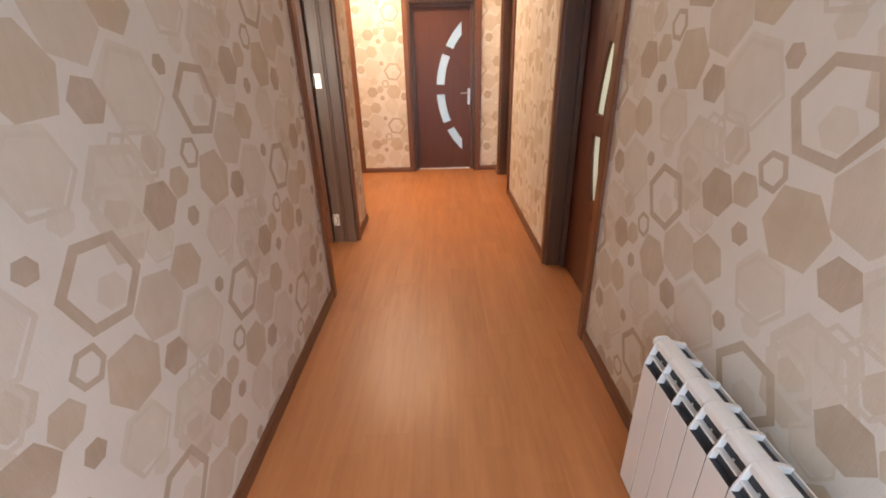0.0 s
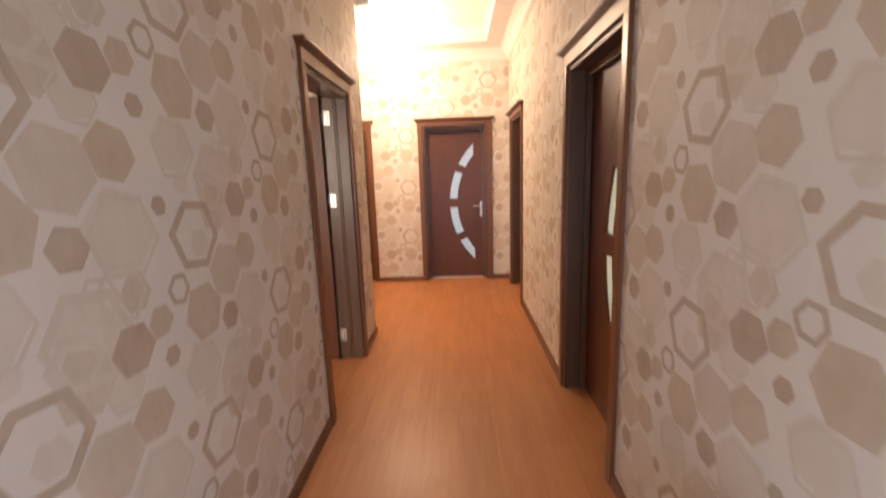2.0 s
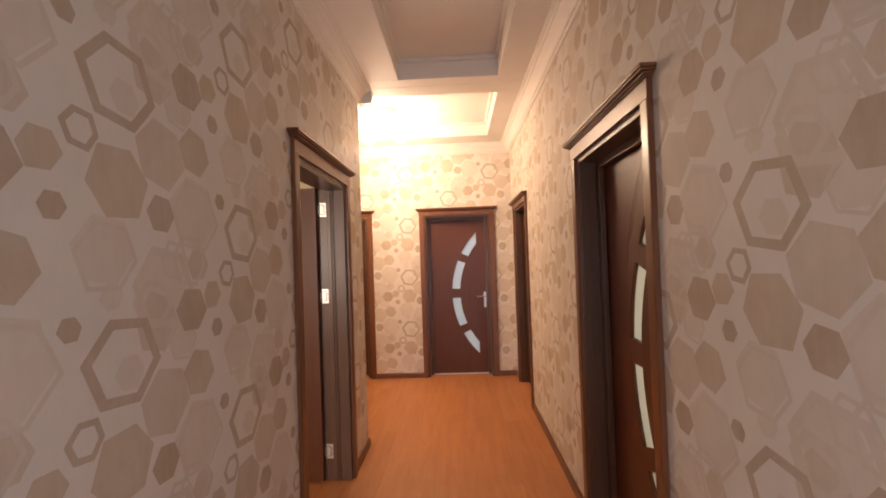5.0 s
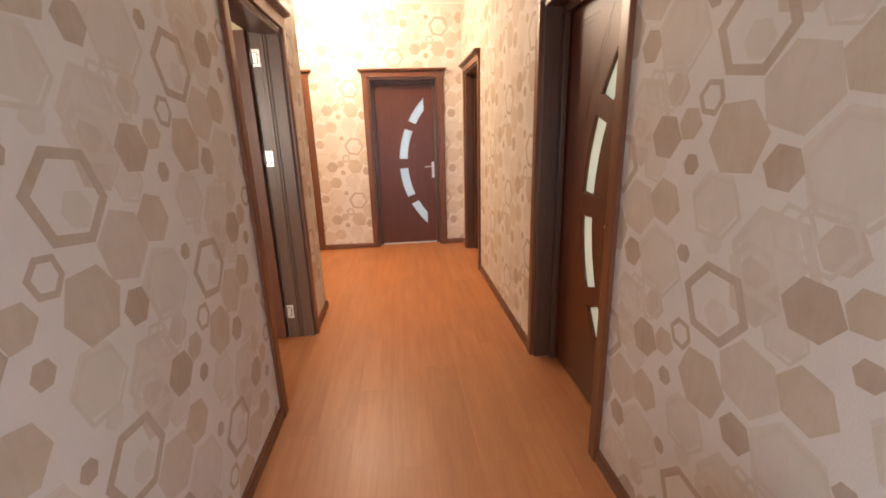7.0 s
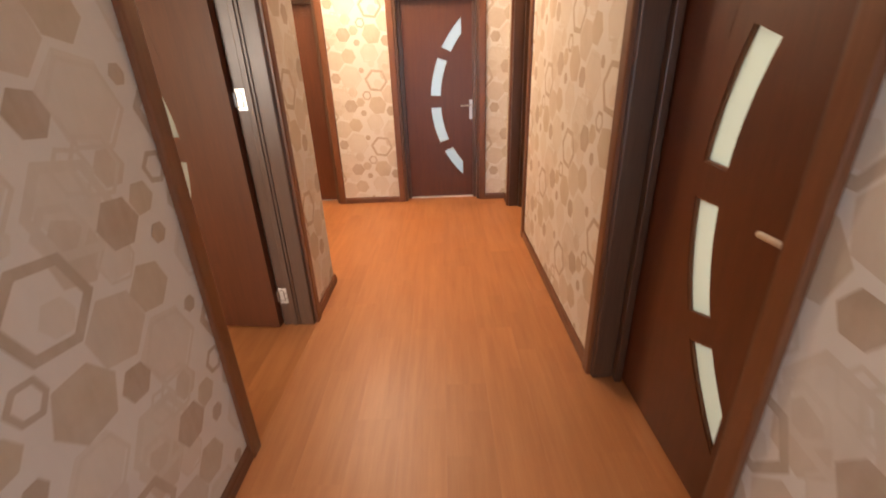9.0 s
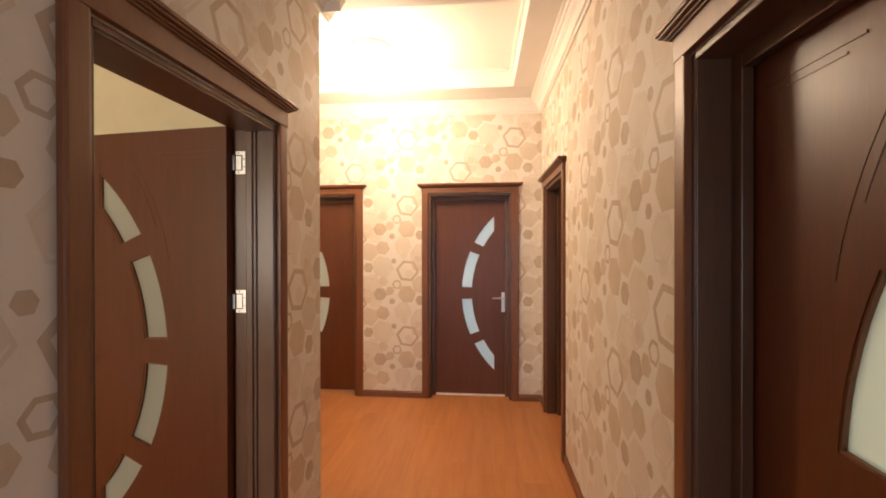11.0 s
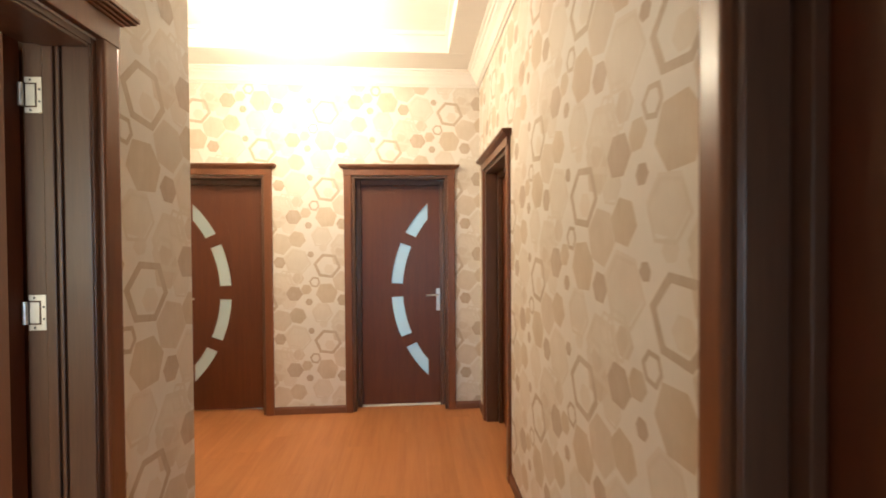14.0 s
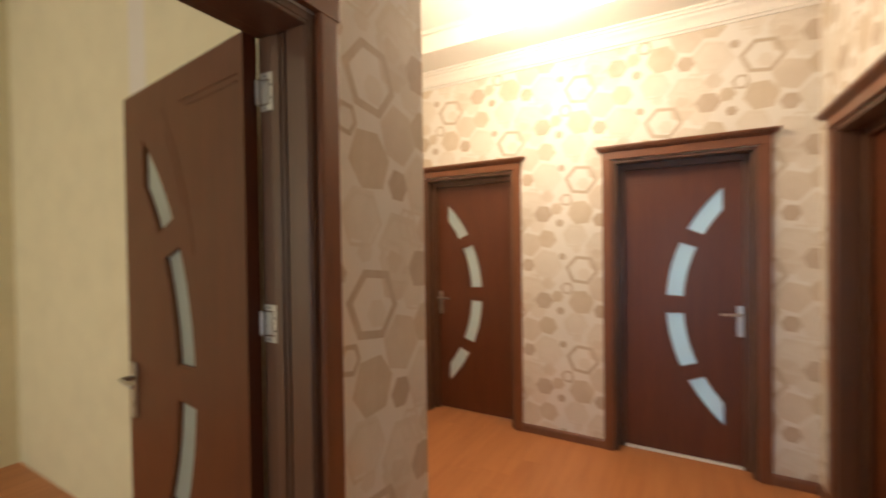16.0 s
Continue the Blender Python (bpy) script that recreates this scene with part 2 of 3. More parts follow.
# ---- plan ----
XL, XR, YC, YE = -0.350, 1.138, 4.295, 6.217     # corridor walls, hall corner, end wall
XW, YS, T = -1.79, -0.85, 0.18                   # hall's far side, wall behind the start, thickness
CEIL, TOP = 2.945, 3.25
HEAD = 2.055                                     # door openings
L_DOOR, R_DOOR, R2_DOOR = (2.893, 3.798), (2.385, 3.262), (5.090, 5.940)
E_DOOR, E2_DOOR = (0.015, 0.852), (-1.540, -0.715)
WX, EX, NY = -3.6, 4.0, 9.5


def wall(name, axis, at, lo, hi, a, b, holes=(), mat=None, z1=TOP, other=None):
    """A wall with its faces at lo and hi, from a to b along the other axis, with holes (a, b, z0, z1)."""
    bm = bmesh.new()
    cuts = sorted(holes)

    def part(u0, u1, z0, zz):
        if u1 - u0 < 1e-4 or zz - z0 < 1e-4:
            return
        if axis == "x":
            solid(bm, lo, u0, z0, hi, u1, zz)
        else:
            solid(bm, u0, lo, z0, u1, hi, zz)
    u = a
    for h0, h1, z0, zz in cuts:
        part(u, h0, 0, z1)
        part(h0, h1, zz, z1)
        part(h0, h1, 0, z0)
        u = h1
    part(u, b, 0, z1)
    bmesh.ops.remove_doubles(bm, verts=bm.verts[:], dist=1e-5)
    return tagged(finish(name, bm, mat), label=at, category="wall", kind="structure")


PAPER_TXT = "beige and off-white wallpaper with overlapping brown hexagons"
w_left = wall("wall_left", "x", PAPER_TXT, XL - T, XL, YS, YC, [(*L_DOOR, 0, HEAD)], M_PAPER)
w_right = wall("wall_right", "x", PAPER_TXT, XR, XR + T, YS, YE, [(*R_DOOR, 0, HEAD), (*R2_DOOR, 0, HEAD)], M_PAPER)
w_end = wall("wall_end", "y", PAPER_TXT, YE, YE + T, XW - T, XR + T, [(*E_DOOR, 0, HEAD), (*E2_DOOR, 0, HEAD)], M_PAPER)
w_hall = wall("wall_hall", "y", PAPER_TXT, YC - T, YC, XW, XL - T, [], M_PAPER)
w_west = wall("wall_hall_west", "x", PAPER_TXT, XW - T, XW, YC - T, YE, [], M_PAPER)
w_back = wall("wall_south", "y", PAPER_TXT, YS - 0.25, YS, XL - T, XR + T, [(-0.05, 1.05, 0.04, 2.20)], M_PAPER)

CREAM_TXT = "plain cream painted wall of a side room"
wall("wall_room_west", "x", CREAM_TXT, WX - 0.2, WX, YS - 0.2, NY, [], M_CREAM)
wall("wall_room_east", "x", CREAM_TXT, EX, EX + 0.2, YS - 0.2, NY, [(2.2, 3.6, 0.9, 2.3), (4.8, 5.8, 0.9, 2.3)], M_CREAM)
wall("wall_room_north", "y", CREAM_TXT, NY, NY + 0.2, WX - 0.2, EX + 0.2, [(-2.0, -0.8, 0.9, 2.3), (-0.15, 1.05, 0.9, 2.3)], M_CREAM)
wall("wall_room_south_west", "y", CREAM_TXT, YS - 0.2, YS, WX, XL - T, [(-3.15, -1.65, 0.9, 2.3)], M_CREAM)
wall("wall_room_south_east", "y", CREAM_TXT, YS - 0.2, YS, XR + T, EX, [], M_CREAM)
wall("wall_partition_east", "y", CREAM_TXT, 4.3, 4.45, XR + T, EX, [], M_CREAM)
wall("wall_partition_north_east", "y", CREAM_TXT, YE + 0.02, YE + T, XR + T, EX, [], M_CREAM)
wall("wall_partition_north_west", "y", CREAM_TXT, YC - T, YC - 0.02, WX, XW - T, [], M_CREAM)
wall("wall_partition_north", "x", CREAM_TXT, -0.42, -0.30, YE + T, NY, [], M_CREAM)
# room side of the papered walls
wall("wall_lining_left", "x", CREAM_TXT, XL - T - 0.012, XL - T, YS, YC - T, [(*L_DOOR, 0, HEAD)], M_CREAM)
wall("wall_lining_hall", "y", CREAM_TXT, YC - T - 0.012, YC - T, XW, XL - T - 0.012, [], M_CREAM)

# ---- ceilings ----
bm = bmesh.new()
solid(bm, WX - 0.2, YS - 0.25, TOP, EX + 0.2, NY + 0.2, TOP + 0.15)
tagged(finish("ceiling_slab", bm, M_CEIL), label="plain white painted ceiling over the rooms", category="ceiling", kind="structure")


def tray_ceiling(name, x0, y0, x1, y1, t0, t1, u0, u1, rise, label):
    """A lowered ceiling with a raised tray between (t0, u0) and (t1, u1)."""
    bm = bmesh.new()
    z, zt = CEIL, CEIL + rise
    for a in ((x0, y0, x1, u0), (x0, u1, x1, y1), (x0, u0, t0, u1), (t1, u0, x1, u1)):
        solid(bm, a[0], a[1], z, a[2], a[3], zt)
    solid(bm, x0, y0, zt, x1, y1, zt + 0.05)
    bmesh.ops.remove_doubles(bm, verts=bm.verts[:], dist=1e-5)
    # small step moulding round the tray
    s = 0.025
    for a in ((t0, u0, t1, u0 + s), (t0, u1 - s, t1, u1), (t0, u0 + s, t0 + s, u1 - s), (t1 - s, u0 + s, t1, u1 - s)):
        solid(bm, a[0], a[1], zt - 0.03, a[2], a[3], zt)
    return tagged(finish(name, bm, M_CEIL, bevel=0.004), label=label, category="ceiling", kind="structure")


tray_ceiling("ceiling_corridor", XL, YS, XR, YC, 0.015, 0.805, -0.2, 4.15, 0.16, "white plasterboard ceiling with a recessed tray over the corridor")
tray_ceiling("ceiling_hall", XW, YC, XR, YE, -1.50, 0.830, 4.49, 5.80, 0.16, "white plasterboard ceiling with a recessed tray over the hall")

# cove moulding: profile of (out from the wall, height)
COVE = [(0, 0), (0.012, 0), (0.016, 0.012), (0.030, 0.016), (0.034, 0.030), (0.050, 0.052), (0.072, 0.070), (0.078, 0.084), (0.092, 0.088), (0.096, 0.10), (0.115, 0.104), (0.115, 0.115), (0, 0.115)]


def cove(length, m, parent):
    bm = bmesh.new()
    extrude_profile(bm, [(-o, CEIL - 0.115 + h) for o, h in COVE], 0, length)
    return finish("cove_moulding", bm, M_CEIL, parent, m=m)


trim = tagged(new("trim_cove"), label="white stepped plaster cove along the top of the walls", category="moulding", kind="structure")
# local x along the wall, local -y out of it
cove(YC - YS + 0.115, pose(XL, YS, 0, 0, 0, 90), trim)
cove(YE - YS, pose(XR, YE, 0, 0, 0, -90), trim)
cove(XR - XW, pose(XW, YE, 0), trim)
cove(XL - XW + 0.115, pose(XL + 0.115, YC, 0, 0, 0, 180), trim)
cove(YE - YC, pose(XW, YC, 0, 0, 0, 90), trim)
cove(XR - XL, pose(XR, YS, 0, 0, 0, 180), trim)

# ---- doors ----
ARC_Z, ARC_R, ARC_U, ARC_R2, ARC_U2, CUT_U = 1.045, 1.09, 1.375, 0.99, 1.393, 0.635
LEAF_W, LEAF_H, LEAF_T = 0.80, 2.02, 0.04


def arc_pane(a0, a1, up, grow=0.0, du=0.0, steps=7):
    """The outline of one curved pane, u from the hinge and z, between two angles."""
    def outer(a):
        return (ARC_U - (ARC_R + grow) * math.cos(a), ARC_Z + up * (ARC_R + grow) * math.sin(a))

    def inner(a):
        return (ARC_U2 - (ARC_R2 - grow) * math.cos(a), ARC_Z + up * (ARC_R2 - grow) * math.sin(a))
    cut = CUT_U + grow
    a_out = min(a1, math.acos((ARC_U - cut) / (ARC_R + grow)))
    a_in = min(a1, math.acos((ARC_U2 - cut) / (ARC_R2 - grow)))
    pts = [outer(a0 + (a_out - a0) * i / steps) for i in range(steps + 1)]
    pts += [inner(a_in + (a0 - a_in) * i / steps) for i in range(steps + 1)]
    return [(u + du, z) for u, z in pts]


def pane_spans(grow=0.0):
    g = grow / ARC_R
    low, high = (radians(2.9) - g, radians(23.3) + g), (radians(28.3) - g, radians(60))
    return [(*low, 1), (*low, -1), (*high, 1), (*high, -1)]


def flat_with_holes(bm, outline, holes, y0, y1):
    edges = []
    for loop in (outline, *holes):
        vs = [bm.verts.new((u, y0, z)) for u, z in loop]
        edges += [bm.edges.new((vs[i], vs[(i + 1) % len(vs)])) for i in range(len(vs))]
    res = bmesh.ops.triangle_fill(bm, edges=edges, use_beauty=True, use_dissolve=False)
    faces = [g for g in res["geom"] if isinstance(g, bmesh.types.BMFace)]
    ext = bmesh.ops.extrude_face_region(bm, geom=faces)
    bmesh.ops.translate(bm, vec=(0, y1 - y0, 0), verts=[g for g in ext["geom"] if isinstance(g, bmesh.types.BMVert)])


def flip(bm, mirror):
    if mirror:
        bmesh.ops.scale(bm, vec=(-1, 1, 1), verts=bm.verts[:])


def strip(bm, pts, w, y0, y1):
    """A flat bead along (u, z) points."""
    left, right = [], []
    for i, p in enumerate(pts):
        d = Vector(pts[min(i + 1, len(pts) - 1)]) - Vector(pts[max(i - 1, 0)])
        q = Vector((-d.y, d.x)).normalized() * w / 2
        left.append(Vector(p) + q)
        right.append(Vector(p) - q)
    loop = left + right[::-1]
    top = [bm.verts.new((p.x, y0, p.y)) for p in loop]
    bot = [bm.verts.new((p.x, y1, p.y)) for p in loop]
    k, h = len(loop), len(pts)
    for i in range(k):
        bm.faces.new((top[i], top[(i + 1) % k], bot[(i + 1) % k], bot[i]))
    for i in range(h - 1):
        bm.faces.new((top[i], top[i + 1], top[k - 2 - i], top[k - 1 - i]))


def door_leaf(parent, mirror, m, du):
    """A leaf hung at the local origin, running along +x (or -x when mirrored); its hall face is at y = 0."""
    bm = bmesh.new()
    z0 = 0.012
    flat_with_holes(bm, [(0, z0), (LEAF_W, z0), (LEAF_W, LEAF_H), (0, LEAF_H)], [arc_pane(a, b, s, 0.0, du) for a, b, s in pane_spans()], 0, LEAF_T)
    flip(bm, mirror)
    leaf = finish("leaf", bm, M_DOOR, parent, m=m)
    for a, b, s in pane_spans(0.004):
        bm = bmesh.new()
        flat_with_holes(bm, arc_pane(a, b, s, 0.004, du), [], 0.014, 0.020)
        flip(bm, mirror)
        finish("pane", bm, M_GLASS, leaf)
        # narrow glazing bead inside the opening
        for y0, y1 in ((0.003, 0.014), (0.020, LEAF_T - 0.003)):
            bm = bmesh.new()
            g = 0.007 / ARC_R
            flat_with_holes(bm, arc_pane(a + g * 0.5, min(b, radians(50)), s, 0.0, du), [arc_pane(a + g * 1.6, min(b, radians(50)) - g * 0.7, s, -0.006, du)], y0, y1)
            flip(bm, mirror)
            finish("glazing_bead", bm, M_TRIM, leaf)
    # embossed lines
    bm = bmesh.new()
    for off, k0, k1, w in ((0.0, 0.0, 1.08, 0.005), (0.028, 0.35, 0.9, 0.003)):
        arc = [(0.280 + du + off + 0.064 * k + 0.113 * k * k, 1.448 + 0.44 * k) for k in (k0 + (k1 - k0) * i / 16 for i in range(17))]
        strip(bm, arc, w, -0.0012, 0.001)
    strip(bm, [(0.03 + 0.02 * i, 1.922) for i in range(17)], 0.006, -0.002, 0.001)
    strip(bm, [(0.03 + 0.02 * i, 1.900) for i in range(15)], 0.005, -0.002, 0.001)
    flip(bm, mirror)
    finish("embossed_line", bm, M_DOOR, leaf)
    for side in (-1, 1):
        bm = bmesh.new()
        y = -0.001 if side < 0 else LEAF_T + 0.001
        u = LEAF_W - 0.055
        solid(bm, u - 0.021, min(y, y + side * 0.007), 0.855, u + 0.021, max(y, y + side * 0.007), 1.055)
        lathe_z = 1.0
        tube(bm, [(u, y, lathe_z), (u, y + side * 0.045, lathe_z)], 0.010)
        tube(bm, [(u, y + side * 0.045, lathe_z), (u - 0.03, y + side * 0.050, lathe_z + 0.002), (u - 0.115, y + side * 0.046, lathe_z - 0.002)], 0.0085)
        tube(bm, [(u, y, 0.905), (u, y + side * 0.012, 0.905)], 0.011, 12)
        flip(bm, mirror)
        finish("handle", bm, M_CHROME, leaf, bevel=0.002)
    return leaf


def door(name, m, width, mirror, angle, label, du=0.0, strip_below=False, lift=0.0):
    """Door lining, architraves, crown and leaf. Local x along the opening from its left as seen from the hall, y into the wall."""
    root = tagged(new(name), label=label, category="door", kind="structure")
    root.matrix_basis = m
    jt, aw = 0.022, 0.066
    # lining with a stop
    for x0, x1, s0, s1 in ((0, jt, jt - 0.001, jt + 0.008), (width - jt, width, width - jt - 0.008, width - jt + 0.001)):
        bm = bmesh.new()
        solid(bm, x0, -0.002, 0, x1, T + 0.002, HEAD)
        for d0, d1 in ((0.000, 0.072), (0.079, 0.090), (0.097, 0.126)) if angle else ((0.0, 0.090),):
            solid(bm, s0, d0, 0, s1, d1, HEAD - jt)
        if not angle:
            inner = 0.036 * (1 if s0 < width / 2 else -1)
            solid(bm, min(s0, s0 + inner), 0.095, 0, max(s1, s1 + inner), 0.126, HEAD - jt)
        finish("jamb", bm, M_JAMB, root, bevel=0.003)
    bm = bmesh.new()
    solid(bm, jt, -0.002, HEAD - jt, width - jt, T + 0.002, HEAD)
    if angle:
        solid(bm, jt + 0.009, 0.0, HEAD - jt - 0.010, width - jt - 0.009, 0.126, HEAD - jt + 0.001)
    else:
        solid(bm, jt + 0.046, 0.095, HEAD - jt - 0.042, width - jt - 0.046, 0.126, HEAD - jt + 0.001)
    finish("head_jamb", bm, M_JAMB, root, bevel=0.003)
    for y0, y1 in ((-0.022, -0.002), (T + 0.015, T + 0.031)):
        for x0 in (-aw + 0.004, width - 0.004):
            bm = bmesh.new()
            extrude_profile(bm, [(0, 0), (0, 0.015), (0.004, 0.019), (0.010, 0.020), (0.056, 0.020), (0.062, 0.019), (0.066, 0.015), (0.066, 0)], 0, HEAD + 0.004,
                            Matrix(((0, 1, 0, x0), (0, 0, -1, y1), (1, 0, 0, 0), (0, 0, 0, 1))) if y0 < 0 else Matrix(((0, 1, 0, x0), (0, 0, 1, y0), (1, 0, 0, 0), (0, 0, 0, 1))))
            finish("architrave", bm, M_TRIM, root)
    # frieze and crown on the hall side
    bm = bmesh.new()
    solid(bm, -aw + 0.002, -0.024, HEAD + 0.0045, width + aw - 0.002, -0.002, 2.112 + lift)
    finish("frieze", bm, M_TRIM, root, bevel=0.002)
    bm = bmesh.new()
    for k, (out, za, zb) in enumerate(((0.008, 2.1125, 2.119), (0.018, 2.1192, 2.127), (0.030, 2.1272, 2.136), (0.036, 2.1362, 2.150))):
        solid(bm, -aw - out, -0.024 - out, za + lift, width + aw + out, -0.002, zb + lift)
    finish("crown", bm, M_TRIM, root, bevel=0.0025)
    bm = bmesh.new()
    solid(bm, -aw + 0.004, T + 0.014, HEAD + 0.0045, width + aw - 0.004, T + 0.03, 2.12)
    finish("back_frieze", bm, M_TRIM, root, bevel=0.002)
    # pale threshold strip
    if strip_below:
        bm = bmesh.new()
        solid(bm, jt + 0.01, 0.10, 0.001, width - jt - 0.01, 0.145, 0.008)
        finish("threshold", bm, M_PVC, root, bevel=0.002)
    hx = width - jt - 0.003 if mirror else jt + 0.003
    s = -1 if mirror else 1
    # leaf turns about the room-side edge
    pivot = Matrix.Translation((hx, 0.171 if not angle else 0.188, 0)) @ pose(0, 0, 0, 0, 0, s * angle) @ Matrix.Translation((0, -LEAF_T, 0))
    leaf = door_leaf(root, mirror, pivot, du)
    leaf.scale = ((0.84 if angle else width - 2 * jt - 0.006) / LEAF_W, 1, 1.01 if angle else 1)
    for z in (0.15, 1.232, 1.840):
        bm = bmesh.new()
        x = hx - s * 0.0005
        x0, x1 = min(x, x - s * 0.003), max(x, x - s * 0.003)
        for d0, d1, za, zb in ((0.130, 0.176, 0, 0.016), (0.130, 0.176, 0.084, 0.10), (0.130, 0.143, 0.016, 0.084), (0.148, 0.174, 0.020, 0.080)):
            solid(bm, x0, d0, z + za, x1, d1, z + zb)
        tube(bm, [(hx + s * 0.004, 0.181, z + 0.018), (hx + s * 0.004, 0.181, z + 0.082)], 0.007, 10)
        for dy, dz in ((0.136, 0.032), (0.136, 0.066), (0.160, 0.008), (0.160, 0.092)):
            tube(bm, [(x + s * 0.001, dy, z + dz), (x - s * 0.0045, dy, z + dz)], 0.0035, 8, 1)
        finish("hinge", bm, [M_CHROME, M_SHADE_SCREW], root, bevel=0.0008)
    return root


DOOR_TXT = "closed dark brown veneered door with a curved row of frosted panes"
door("door_1", pose(XL, L_DOOR[0], 0, 0, 0, 90), L_DOOR[1] - L_DOOR[0], True, 96.5, "open brown veneered door with curved frosted panes and chrome hinges", lift=0.018)
door("door_2", pose(XR, R_DOOR[1], 0, 0, 0, -90), R_DOOR[1] - R_DOOR[0], False, 0, DOOR_TXT, 0.0, lift=0.018)
door("door_3", pose(XR, R2_DOOR[1], 0, 0, 0, -90), R2_DOOR[1] - R2_DOOR[0], False, 0, DOOR_TXT)
door("door_4", pose(E_DOOR[0], YE, 0), E_DOOR[1] - E_DOOR[0], False, 0, DOOR_TXT, 0.02, True)
door("door_5", pose(E2_DOOR[0], YE, 0), E2_DOOR[1] - E2_DOOR[0], True, 0, DOOR_TXT, 0.035)

# ---- baseboards ----
base = tagged(new("baseboard"), label="brown wood-look baseboard along the papered walls", category="baseboard", kind="structure")
BASE = [(0, 0), (-0.016, 0), (-0.016, 0.045), (-0.013, 0.057), (-0.006, 0.065), (0, 0.065)]


def baseboard(length, m):
    bm = bmesh.new()
    extrude_profile(bm, BASE, 0, length)
    finish("baseboard_length", bm, M_BASE, base, m=m)


A = 0.063
baseboard(L_DOOR[0] - A - YS, pose(XL, YS, 0, 0, 0, 90))
baseboard(YC + 0.016 - L_DOOR[1] - A, pose(XL, L_DOOR[1] + A, 0, 0, 0, 90))
baseboard(XL - XW, pose(XL, YC, 0, 0, 0, 180))
baseboard(R_DOOR[0] - A - YS, pose(XR, R_DOOR[0] - A, 0, 0, 0, -90))
baseboard(R2_DOOR[0] - R_DOOR[1] - 2 * A, pose(XR, R2_DOOR[0] - A, 0, 0, 0, -90))
baseboard(YE - R2_DOOR[1] - A, pose(XR, YE, 0, 0, 0, -90))
baseboard(XR - E_DOOR[1] - A, pose(E_DOOR[1] + A, YE, 0))
baseboard(E_DOOR[0] - E2_DOOR[1] - 2 * A, pose(E2_DOOR[1] + A, YE, 0))
baseboard(E2_DOOR[0] - A - XW, pose(XW, YE, 0))
baseboard(YE - YC, pose(XW, YC, 0, 0, 0, 90))
baseboard(XR - 1.05, pose(XR, YS, 0, 0, 0, 180))
baseboard(-0.05 - XL, pose(-0.05, YS, 0, 0, 0, 180))

# ---- ceiling lamp in the hall ----
lamp = tagged(new("ceiling_lamp"), label="lit ceiling lamp with opal glass shades in the hall tray", category="lamp")
lamp.location = (-0.32, 5.30, CEIL + 0.16)
bm = bmesh.new()
lathe(bm, [(0.0, 0.0), (0.16, 0.0), (0.16, -0.02), (0.12, -0.045), (0.03, -0.05), (0.022, -0.12), (0.035, -0.15), (0.0, -0.17)])
finish("canopy", bm, M_CEIL, lamp)
for k in range(3):
    a = 2 * math.pi * k / 3 + 0.5
    c, s = math.cos(a), math.sin(a)
    bm = bmesh.new()
    tube(bm, [(0.02 * c, 0.02 * s, -0.14), (0.10 * c, 0.10 * s, -0.17), (0.17 * c, 0.17 * s, -0.15), (0.20 * c, 0.20 * s, -0.17)], 0.007)
    finish("arm", bm, M_CHROME, lamp)
    bm = bmesh.new()
    lathe(bm, [(0.02, -0.165), (0.035, -0.17), (0.06, -0.20), (0.072, -0.24), (0.062, -0.285), (0.035, -0.31), (0.0, -0.318)], 24, 0, (0.20 * c, 0.20 * s, 0))
    sh = finish("shade", bm, M_LAMP, lamp, smooth=True)
    sh.visible_shadow = False

# ---- radiator ----
rad = tagged(new("radiator"), label="white aluminium sectional radiator fixed below the papered wall", category="radiator")
rad.location = (XR - 0.02, 1.445, 0.098)


